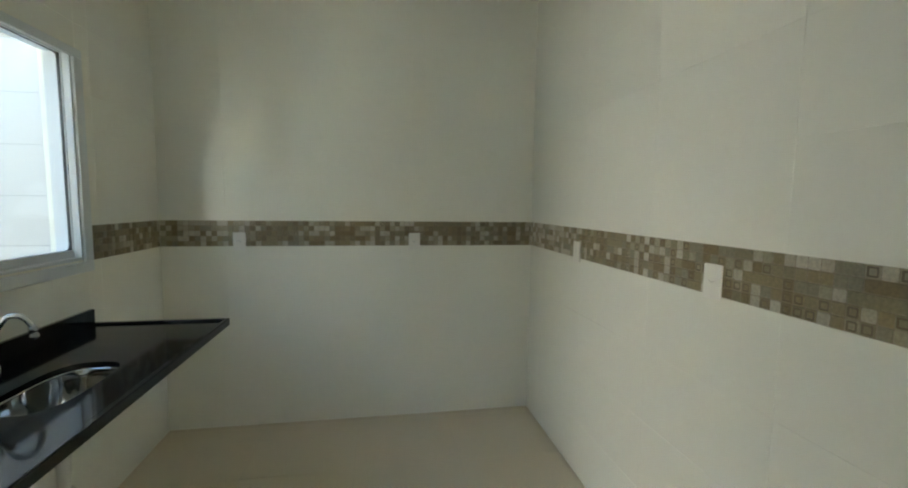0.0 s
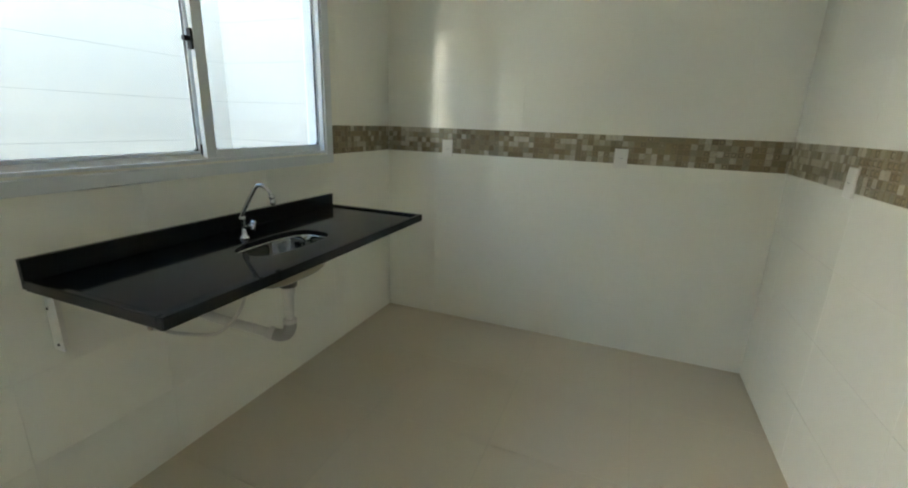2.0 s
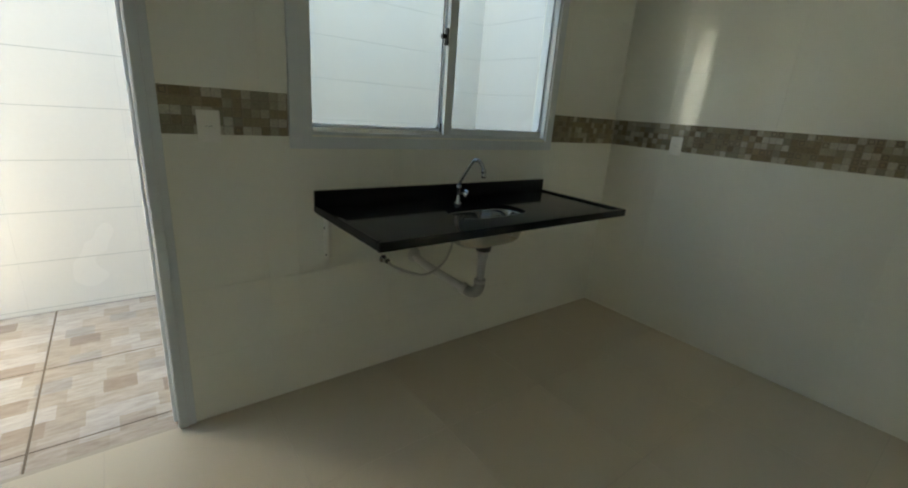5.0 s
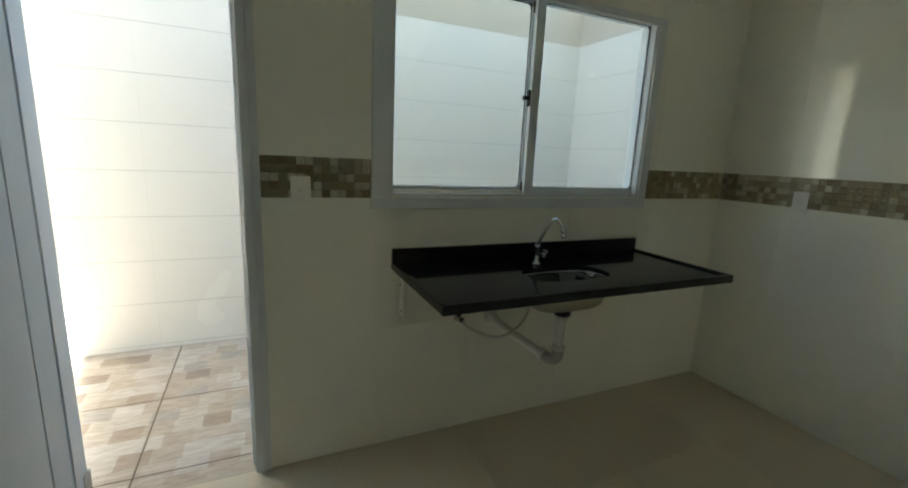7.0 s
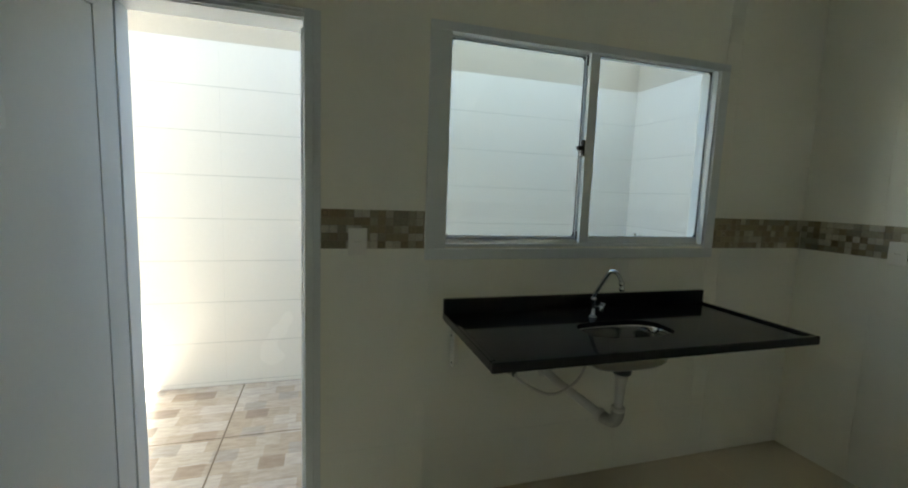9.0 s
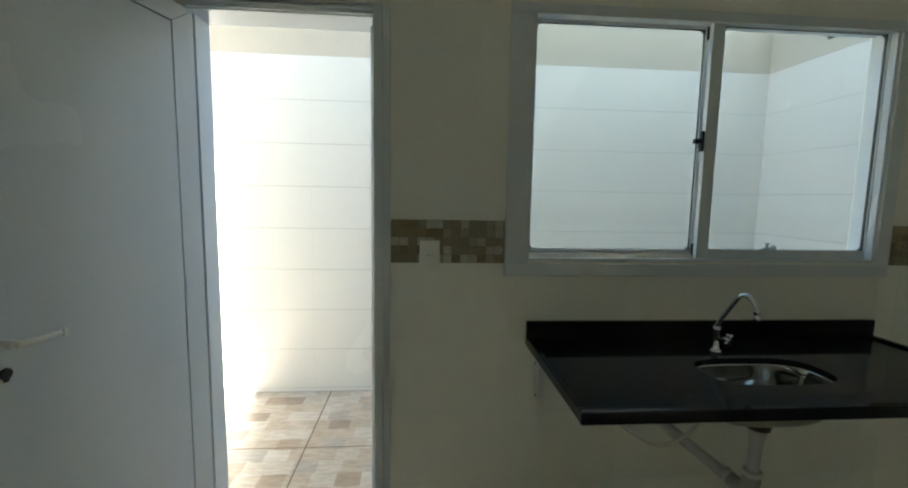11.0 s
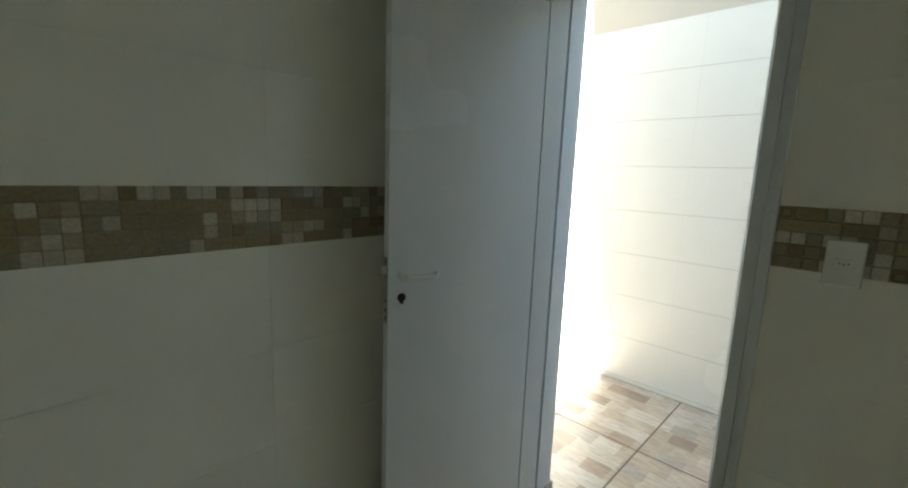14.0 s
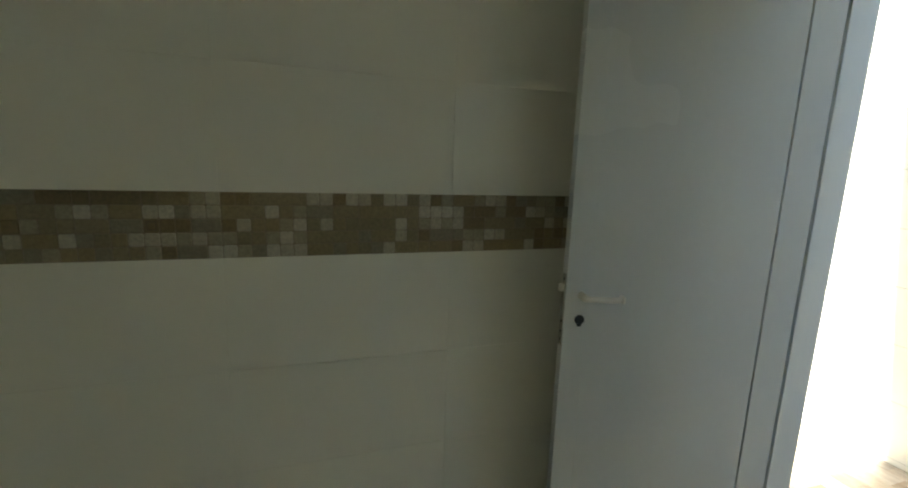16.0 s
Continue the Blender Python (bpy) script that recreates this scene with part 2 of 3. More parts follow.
def lathe(bm, profile, base, axis=(0, 0, 1), steps=24):
    """Turn (radius, height) points about an axis that starts at base."""
    turn = Vector((0, 0, 1)).rotation_difference(Vector(axis)).to_matrix()
    rings = []
    for r, h in profile:
        ring = []
        for k in range(steps):
            a = 2 * math.pi * k / steps
            ring.append(bm.verts.new(Vector(base) + turn @ Vector((r * math.cos(a), r * math.sin(a), h))))
        rings.append(ring)
    for p, q in zip(rings, rings[1:]):
        for k in range(steps):
            f = bm.faces.new((p[k], p[(k + 1) % steps], q[(k + 1) % steps], q[k]))
            f.smooth = True
    bm.faces.new(rings[0][::-1]), bm.faces.new(rings[-1])
    return bm


def spline(points, per=6):
    pts = [Vector(p) for p in points]
    pts = [pts[0] * 2 - pts[1]] + pts + [pts[-1] * 2 - pts[-2]]
    out = []
    for i in range(1, len(pts) - 2):
        a, b, c, d = pts[i - 1:i + 3]
        for k in range(per):
            t = k / per
            out.append(0.5 * ((2 * b) + (c - a) * t + (2 * a - 5 * b + 4 * c - d) * t * t + (3 * b - a - 3 * c + d) * t ** 3))
    out.append(pts[-2])
    return out


def tube(bm, points, radius, steps=14, per=6, ribs=0.0):
    line = spline(points, per)
    rings, side = [], None
    for i, p in enumerate(line):
        way = (line[min(i + 1, len(line) - 1)] - line[max(i - 1, 0)]).normalized()
        if side is None:
            side = way.cross(Vector((0.3, 0.5, 0.8))).normalized()
        side = (side - way * side.dot(way)).normalized()
        up = way.cross(side)
        r = radius * (1 + (ribs if i % 2 else 0))
        rings.append([bm.verts.new(p + r * (math.cos(2 * math.pi * k / steps) * side + math.sin(2 * math.pi * k / steps) * up)) for k in range(steps)])
    for p, q in zip(rings, rings[1:]):
        for k in range(steps):
            f = bm.faces.new((p[k], p[(k + 1) % steps], q[(k + 1) % steps], q[k]))
            f.smooth = True
    bm.faces.new(rings[0][::-1]), bm.faces.new(rings[-1])
    return bm


PLACES = {}


def thing(name, m=None, label="", category="", group="", kind=""):
    ob = new(name)
    ob.empty_display_size = 0.1
    ob.matrix_basis = m or Matrix()
    PLACES[ob.name] = ob.matrix_basis.copy()
    return tagged(ob, label, category, group, kind)


def part(name, bm, material, parent=None, label="", local=False):
    """Links a bmesh as one mesh under a thing or a part; it is given in world places unless local."""
    if parent is not None and not local:
        bm.transform(PLACES[parent.name].inverted())
    bmesh.ops.recalc_face_normals(bm, faces=bm.faces)
    me = bpy.data.meshes.new(name)
    bm.to_mesh(me)
    bm.free()
    me.materials.append(material)
    ob = new(name, me)
    ob.parent = parent
    PLACES[ob.name] = PLACES[parent.name] if parent is not None else Matrix()
    if label:
        ob["label"] = label
    return ob


def setting(name, bm, material, label, category):
    return tagged(part(name, bm, material), label, category, "", "structure")


# ---- plan ----
ROOM_E, ROOM_N = 2.453, 3.758               # inner faces; the west and south faces are x = 0 and y = 0
THICK, HIGH, CEIL = 0.15, 4.3, 2.92
TILE_T = 0.001                              # wall tile thickness
DOOR_S, DOOR_N, DOOR_TOP = 0.316, 0.971, 2.124
WIN_S, WIN_N, WIN_LO, WIN_HI = 1.545, 3.026, 1.229, 2.183
BAND_LO, BAND_HI = 1.219, 1.386
PATIO_X, PATIO_Z, PATIO_TOP = -1.553, -0.012, 2.435

back = -TILE_T
# ---- walls, floor, ceiling ----
wall_west = setting("wall_west", blocks(
    (-THICK, back, -THICK, DOOR_S - 0.044, -0.02, HIGH), (-THICK, back, DOOR_S - 0.044, DOOR_N, DOOR_TOP, HIGH), (-THICK, back, DOOR_N, WIN_S, -0.02, HIGH),
    (-THICK, back, WIN_S, WIN_N, -0.02, WIN_LO), (-THICK, back, WIN_S, WIN_N, WIN_HI, HIGH), (-0.10, back, WIN_N, ROOM_N + THICK, -0.02, HIGH), (-THICK, -0.10, WIN_N + 0.035, ROOM_N + THICK, -0.02, HIGH),
    (-THICK, -0.10, WIN_N, WIN_N + 0.035, -0.02, WIN_LO), (-THICK, -0.10, WIN_N, WIN_N + 0.035, WIN_HI, HIGH)),
    GROUT, "white tiled kitchen wall with a doorway and a sliding window", "wall")
wall_north = setting("wall_north", block(back, ROOM_E + THICK, ROOM_N - back, ROOM_N + THICK, -0.02, HIGH), GROUT, "glossy white tiled kitchen wall with a mosaic border", "wall")
wall_east = setting("wall_east", block(ROOM_E - back, ROOM_E + THICK, -THICK, ROOM_N - back, -0.02, HIGH), GROUT, "glossy white tiled kitchen wall with a mosaic border", "wall")
wall_south = setting("wall_south", block(back, ROOM_E - back, -THICK, back, -0.02, HIGH), GROUT, "glossy white tiled wall behind the open door", "wall")
setting("ceiling", block(back, ROOM_E - back, back, ROOM_N - back, CEIL, CEIL + 0.12), PAINT, "plain white plastered kitchen ceiling", "ceiling")
# unseen slab; height guessed, south edge set to cast the slanted patio shadow
setting("roof", block(-THICK - 0.05, 6.0, -0.605, ROOM_N + THICK + 0.05, HIGH, HIGH + 0.15), CONCRETE, "unseen flat roof slab, sized to cast the patio's shadow edge", "roof")
floor = setting("floor", blocks((0.0005, ROOM_E - back, back, ROOM_N - back, -0.06, -0.001), (-0.02, 0.0005, DOOR_S, DOOR_N, -0.06, -0.001)), FLOOR_GROUT, "beige polished porcelain tiled kitchen floor", "floor")
# added out of view: solid fill below the roof slab, keeps the sun out
setting("house_wall", block(ROOM_E + THICK + 0.001, 5.9, -THICK, ROOM_N + THICK, -0.06, HIGH - 0.001), PAINT, "unseen plain block added under the roof slab", "wall")
# added out of view: ends the sun strip on the boundary wall towards the south
setting("house_wall_south", block(0.3, 5.9, -4.5, -1.15, -0.06, HIGH - 0.001), PAINT, "unseen plain block added to shade the boundary wall's south part", "wall")
setting("ground", block(-60, 60, -60, 60, -0.3, -0.062), CONCRETE, "bare concrete ground around the house", "ground")
patio = setting("patio_floor", blocks((PATIO_X, -THICK - 0.001, -4.5, ROOM_N, -0.0615, PATIO_Z - 0.001), (-THICK - 0.001, -0.0205, DOOR_S, DOOR_N, -0.0615, PATIO_Z - 0.001)), PATIO_GROUT, "patio floor of patchwork ceramic tiles", "floor")
wall_patio_west = setting("wall_patio_west", block(PATIO_X - THICK, PATIO_X - TILE_T, -4.5, ROOM_N + THICK, -0.06, 2.85), BEIGE, "boundary wall, white tiles below beige render", "wall")
wall_patio_north = setting("wall_patio_north", block(PATIO_X - TILE_T, -THICK - 0.002, ROOM_N + TILE_T, ROOM_N + THICK, -0.06, 2.85), BEIGE, "patio end wall, white tiles below beige render", "wall")

# ---- door frame ----
frame_d = thing("door_frame", pose(0, DOOR_S, 0), "white coated aluminium door frame with flat casing", "door frame", "", "structure")
for name, b in (("jamb", (-THICK + 0.004, -0.036, DOOR_S - 0.044, DOOR_S + 0.010, -0.011, DOOR_TOP - 0.012)), ("jamb", (-THICK + 0.004, 0.004, DOOR_N - 0.012, DOOR_N, -0.011, DOOR_TOP - 0.012)),
                ("head", (-THICK + 0.004, 0.004, DOOR_S - 0.044, DOOR_N, DOOR_TOP - 0.012, DOOR_TOP)),
                ("casing", (0.001, 0.018, DOOR_N - 0.008, DOOR_N + 0.026, 0, DOOR_TOP + 0.03)), ("casing_step", (0.001, 0.011, DOOR_N + 0.026, DOOR_N + 0.054, 0, DOOR_TOP + 0.03)), ("casing", (0.001, 0.008, DOOR_S - 0.062, DOOR_S - 0.042, 0, DOOR_TOP + 0.03)),
                ("casing", (0.001, 0.016, DOOR_S + 0.003, DOOR_N - 0.009, DOOR_TOP - 0.006, DOOR_TOP + 0.03)),
                ("head_bead", (0.016, 0.026, DOOR_S + 0.003, DOOR_N - 0.009, DOOR_TOP + 0.008, DOOR_TOP + 0.014)),
                ("head_bead", (0.016, 0.024, DOOR_S + 0.003, DOOR_N - 0.009, DOOR_TOP + 0.022, DOOR_TOP + 0.027)),
                ("stop", (-0.06, -0.045, DOOR_N - 0.024, DOOR_N - 0.012, 0, DOOR_TOP - 0.024))):
    part(name, block(*b, bevel=0.002), ALU, frame_d)
part("strike_plate", blocks((-0.03, -0.008, DOOR_N - 0.0145, DOOR_N - 0.012, 0.98, 1.17), bevel=0.0008), STEEL, frame_d, "steel strike plate")

# ---- door leaf, open towards the south wall ----
LEAF_W, LEAF_T, LEAF_Z = 0.707, 0.035, 2.106
door = thing("door_1", pose(-0.0283, DOOR_S + 0.0059, 0.008, 0, 0, -12.4), "white aluminium door standing open into the kitchen", "door", "", "structure")
S, SH = 0.066, 0.096      # profile widths: free side and rails, hinge side
G = 0.004
for name, poly in (("stile", [(0, 0), (SH, S), (SH, LEAF_Z - S), (0, LEAF_Z)]), ("stile", [(LEAF_W, 0), (LEAF_W, LEAF_Z), (LEAF_W - S, LEAF_Z - S), (LEAF_W - S, S)]),
                   ("rail", [(0.0006, LEAF_Z), (SH, LEAF_Z - S + 0.0006), (LEAF_W - S, LEAF_Z - S + 0.0006), (LEAF_W - 0.0006, LEAF_Z)]),
                   ("rail", [(0.0006, 0), (LEAF_W - 0.0006, 0), (LEAF_W - S, S - 0.0006), (SH, S - 0.0006)])):
    part(name, prism(poly, -LEAF_T, 0, "y", 0.0012), DOOR_PAINT, door, local=True)
part("panel", block(SH + G, LEAF_W - S - 0.0003, -LEAF_T + 0.002, -0.0015, S + G, LEAF_Z - S - G, 0.001), DOOR_PAINT, door, local=True)
# dark sheet behind the panel, so its groove reads as shaded
part("gasket", block(SH - 0.002, LEAF_W - S + 0.002, -LEAF_T + 0.008, -0.008, S - 0.002, LEAF_Z - S + 0.002), DARK_GAP, door, "dark backing that puts shade into the panel groove", local=True)
bm = lathe(bmesh.new(), [(0.011, 0), (0.011, 0.03), (0.009, 0.04)], (LEAF_W - 0.045, 0, 1.112), (0, 1, 0), 16)
tube(bm, [(LEAF_W - 0.042, 0.04, 1.112), (LEAF_W - 0.07, 0.044, 1.112), (LEAF_W - 0.11, 0.044, 1.110), (LEAF_W - 0.142, 0.043, 1.112)], 0.0085, 12)
lever = part("lever_handle", bm, PLATE, door, "white lever handle", local=True)
part("lever_tip", block(LEAF_W - 0.15, LEAF_W - 0.14, 0.03, 0.055, 1.102, 1.122, 0.003), PLATE, lever, local=True)
part("key_cylinder", lathe(bmesh.new(), [(0.014, -0.002), (0.014, 0.004), (0.012, 0.006)], (LEAF_W - 0.045, 0, 1.040), (0, 1, 0), 20), BLACK, door, "dark key cylinder", local=True)
part("key_cylinder_tail", block(LEAF_W - 0.051, LEAF_W - 0.039, -0.002, 0.005, 1.020, 1.040, 0.002), BLACK, door, "dark cylinder slot", local=True)
part("lock_faceplate", block(LEAF_W - 0.0005, LEAF_W + 0.0015, -0.029, -0.007, 0.96, 1.17, 0.0005), STEEL, door, "steel lock faceplate", local=True)
part("latch_bolt", prism([(LEAF_W, -0.024), (LEAF_W + 0.014, -0.024), (LEAF_W, -0.010)], 1.118, 1.140, "z"), PLATE, door, "white latch bolt", local=True)
for z in (0.975, 1.0, 1.03, 1.155):
    part("lock_screw", lathe(bmesh.new(), [(0.004, 0), (0.004, 0.0015), (0.002, 0.002)], (LEAF_W + 0.001, -0.018, z), (1, 0, 0), 10), BLACK, door, local=True)
for z in (0.25, 1.05, 1.85):
    part("hinge", lathe(bmesh.new(), [(0.007, 0), (0.007, 0.08)], (-0.006, -LEAF_T / 2, z), (0, 0, 1), 12), ALU, door, local=True)

# ---- window ----
win = thing("window_1", pose(0, (WIN_S + WIN_N) / 2, WIN_LO), "white aluminium sliding window with two clear panes", "window", "", "structure")
CS, CN, CB, CT = 1.466, 3.084, 1.171, 2.19          # casing, outside edges
for b in ((0.001, 0.014, CS, WIN_S + 0.015, CB + 0.05, CT - 0.04), (0.001, 0.014, WIN_N, CN, CB + 0.05, CT - 0.04), (0.001, 0.0145, CS, CN, CB, CB + 0.05), (0.001, 0.0145, CS, CN, CT - 0.04, CT)):
    part("casing", block(*b, bevel=0.003), ALU, win)
for b in ((-0.10, 0.004, WIN_S, WIN_S + 0.018, WIN_LO, WIN_HI), (-0.10, 0.004, WIN_N - 0.012, WIN_N, WIN_LO, WIN_HI), (-0.10, 0.004, WIN_S + 0.018, WIN_N - 0.012, WIN_LO, WIN_LO + 0.012),
          (-0.10, 0.004, WIN_S + 0.018, WIN_N - 0.012, WIN_HI - 0.02, WIN_HI)):
    part("outer_frame", block(*b, bevel=0.0015), ALU, win)
part("track", block(-0.0605, -0.0575, 2.3, WIN_N - 0.012, WIN_LO + 0.012, WIN_LO + 0.021, 0.0006), ALU, win)
treads = [(-0.062, 0.012), (-0.062, 0.031), (-0.0475, 0.0292), (-0.0473, 0.0245), (-0.0315, 0.0225), (-0.0313, 0.0185), (-0.012, 0.0160), (-0.0118, 0.012)]
part("stepped_track", prism([(x, WIN_LO + z) for x, z in treads], WIN_S + 0.0185, 2.262, "y"), BARE_ALU, win, "bright stepped aluminium sliding track")


def rounded(y0, y1, z0, z1, r, n=5):
    out = []
    for cy, cz, a0 in ((y1 - r, z0 + r, -90), (y1 - r, z1 - r, 0), (y0 + r, z1 - r, 90), (y0 + r, z0 + r, 180)):
        out += [(cy + r * math.cos(radians(a0 + 90 * k / n)), cz + r * math.sin(radians(a0 + 90 * k / n))) for k in range(n + 1)]
    return out


def ring(outer, inner, x0, x1):
    """A flat frame between two loops of the same count, solid from x0 to x1."""
    bm = bmesh.new()
    v = [[bm.verts.new((x, a, b)) for a, b in loop] for loop in (outer, inner) for x in (x0, x1)]
    n = len(outer)
    for k in range(n):
        j = (k + 1) % n
        for a, b in ((0, 2), (1, 3), (0, 1), (2, 3)):
            bm.faces.new((v[a][k], v[a][j], v[b][j], v[b][k]))
    return bm


def sash(name, x0, x1, y0, y1, z0, z1, left, right, low, top, label):
    """A sliding sash: its four profiles, gasket with rounded corners and pane."""
    body = part(name, block(x0, x1, y0, y0 + left, z0, z1, 0.002), ALU, win, label)
    part("stile", block(x0, x1, y1 - right, y1, z0, z1, 0.002), ALU, body)
    part("rail", block(x0, x1, y0 + left, y1 - right, z0, z0 + low, 0.002), ALU, body)
    part("rail", block(x0, x1, y0 + left, y1 - right, z1 - top, z1, 0.002), ALU, body)
    gy0, gy1, gz0, gz1 = y0 + left, y1 - right, z0 + low, z1 - top
    part("gasket", ring(rounded(gy0 - 0.004, gy1 + 0.004, gz0 - 0.004, gz1 + 0.004, 0.006), rounded(gy0 + 0.0012, gy1 - 0.0012, gz0 + 0.0012, gz1 - 0.0012, 0.022), x0 + 0.006, x1 - 0.006), RUBBER, body, "dark rubber gasket")
    xm = (x0 + x1) / 2
    pane = part("pane", block(xm - 0.002, xm + 0.002, gy0 - 0.003, gy1 + 0.003, gz0 - 0.003, gz1 + 0.003), GLASS, body, "clear slightly green glass pane")
    pane.visible_shadow = False
    return body


sash("sash", -0.088, -0.064, WIN_S + 0.016, 2.32, WIN_LO + 0.013, WIN_HI - 0.018, 0.022, 0.055, 0.028, 0.012, "outer sliding sash of white aluminium")
front = sash("sash", -0.050, -0.026, 2.268, WIN_N - 0.008, WIN_LO + 0.013, WIN_HI - 0.016, 0.050, 0.008, 0.034, 0.012, "inner sliding sash of white aluminium")
bm = block(-0.052, -0.028, 2.256, 2.268, 1.673, 1.753, 0.004)
cube(bm, -0.050, -0.030, 2.230, 2.258, 1.703, 1.723, 0.004)
part("latch", bm, BLACK, front, "black sliding latch")
for z in (WIN_LO + 0.02, WIN_HI - 0.075):
    part("end_cap", block(-0.056, -0.048, 2.261, 2.269, z, z + 0.05, 0.002), RUBBER, front)
part("window_sill", block(-THICK - 0.02, -0.101, WIN_S - 0.01, WIN_N + 0.034, WIN_LO - 0.02, WIN_LO + 0.006, 0.003), PAINT, win, "painted outer sill")

# ---- worktop with upstand ----
CX, CY0, CY1, CZ = 0.620, 1.562, 3.050, 0.915
BOWL = (0.347, 2.287)


def oval(a, b, n=56, p=3.2):
    out = []
    for k in range(n):
        t = 2 * math.pi * k / n
        c, s = math.cos(t), math.sin(t)
        out.append((BOWL[0] + a * math.copysign(abs(c) ** (2 / p), c), BOWL[1] + b * math.copysign(abs(s) ** (2 / p), s)))
    return out


def slab(z0, z1):
    """The worktop slab with a hole for the bowl."""
    hole = oval(0.112, 0.212)
    edge = []
    for x, y in hole:
        dx, dy = x - BOWL[0], y - BOWL[1]
        s = min(((CX - BOWL[0]) if dx > 0 else (BOWL[0] - 0.002)) / max(abs(dx), 1e-6), ((CY1 - BOWL[1]) if dy > 0 else (BOWL[1] - CY0)) / max(abs(dy), 1e-6))
        edge.append((BOWL[0] + dx * s, BOWL[1] + dy * s))
    for cx, cy in ((CX, CY0), (CX, CY1), (0.002, CY0), (0.002, CY1)):
        k = min(range(len(edge)), key=lambda i: (edge[i][0] - cx) ** 2 + (edge[i][1] - cy) ** 2)
        edge[k] = (cx, cy)
    bm = bmesh.new()
    loops = [[bm.verts.new((x, y, z)) for x, y in loop] for loop in (edge, hole) for z in (z0, z1)]
    n = len(hole)
    for k in range(n):
        j = (k + 1) % n
        for a, b in ((0, 2), (1, 3), (0, 1), (2, 3)):
            bm.faces.new((loops[a][k], loops[a][j], loops[b][j], loops[b][k]))
    return bm


worktop = thing("sink_worktop", pose(0.3, 2.3, CZ - 0.02), "polished black granite sink worktop fixed to the wall", "worktop")
part("slab", slab(CZ - 0.02, CZ), GRANITE, worktop)
part("front_edge", block(CX - 0.022, CX + 0.001, CY0 - 0.001, CY1 + 0.001, CZ - 0.027, CZ + 0.010, 0.004), GRANITE, worktop)
part("side_edge", block(0.02, CX - 0.023, CY1 - 0.021, CY1 + 0.0005, CZ - 0.025, CZ + 0.010, 0.003), GRANITE, worktop)
part("side_edge", block(0.02, CX - 0.023, CY0 - 0.0005, CY0 + 0.021, CZ - 0.025, CZ + 0.010, 0.003), GRANITE, worktop)
part("upstand", block(0.001, 0.021, CY0, CY1, CZ + 0.001, CZ + 0.074, 0.002), GRANITE, worktop, "black granite upstand along the wall")

# ---- sink bowl ----
sink = thing("sink_bowl", pose(BOWL[0], BOWL[1], CZ), "polished stainless steel sink bowl set into the worktop", "sink")
bm = bmesh.new()
rings = []
for f, z in ((1.0, -0.021), (0.99, -0.028), (0.965, -0.06), (0.93, -0.105), (0.88, -0.134), (0.78, -0.150), (0.62, -0.155), (0.34, -0.158), (0.19, -0.160), (0.17, -0.166)):
    rings.append([bm.verts.new((BOWL[0] + (x - BOWL[0]) * f, BOWL[1] + (y - BOWL[1]) * (f if f > 0.2 else f * 0.7), CZ + z)) for x, y in oval(0.116, 0.216)])
for p, q in zip(rings, rings[1:]):
    for k in range(len(p)):
        bm.faces.new((p[k], p[(k + 1) % len(p)], q[(k + 1) % len(p)], q[k])).smooth = True
bm.faces.new(rings[-1])
bowl = part("bowl", bm, STEEL, sink)
shell = bowl.modifiers.new("thickness", "SOLIDIFY")
shell.thickness = 0.0015
part("flange", ring([(y, x) for x, y in oval(0.126, 0.226)], [(y, x) for x, y in oval(0.114, 0.214)], 0, 0.002), STEEL, sink).matrix_basis = Matrix()
sink.children[-1].data.transform(Matrix(((0, 0, 1, -BOWL[0]), (0, 1, 0, -BOWL[1]), (1, 0, 0, -0.0225), (0, 0, 0, 1))) @ PLACES[sink.name])
part("strainer", lathe(bmesh.new(), [(0.045, 0), (0.045, 0.003), (0.036, 0.005), (0.033, 0.001), (0.012, 0.0015), (0.008, 0.008), (0.002, 0.009)], (BOWL[0], BOWL[1], CZ - 0.160), (0, 0, 1), 28), CHROME, sink, "chrome strainer")
part("strainer_nut", lathe(bmesh.new(), [(0.03, -0.03), (0.038, -0.028), (0.04, -0.004), (0.048, 0.0), (0.048, 0.004)], (BOWL[0], BOWL[1], CZ - 0.172), (0, 0, 1), 20), BLACK, sink, "black drain nut under the bowl")

# ---- tap ----
TX, TY = 0.162, 2.248
tap = thing("kitchen_tap", pose(TX, TY, CZ), "chrome swan-neck kitchen tap on the worktop", "tap")
part("base", lathe(bmesh.new(), [(0.022, 0), (0.022, 0.004), (0.016, 0.010), (0.0115, 0.016), (0.0115, 0.075), (0.0135, 0.08), (0.0135, 0.092), (0.0095, 0.098)], (TX, TY, CZ), (0, 0, 1), 24), CHROME, tap)
part("spout", tube(bmesh.new(), [(TX, TY, CZ + 0.09), (TX + 0.004, TY + 0.002, CZ + 0.11), (TX + 0.03, TY + 0.014, CZ + 0.165), (TX + 0.058, TY + 0.027, CZ + 0.218), (TX + 0.072, TY + 0.033, CZ + 0.23),
                                 (TX + 0.095, TY + 0.04, CZ + 0.228), (TX + 0.112, TY + 0.046, CZ + 0.21), (TX + 0.12, TY + 0.049, CZ + 0.19)], 0.0085, 14), CHROME, tap)
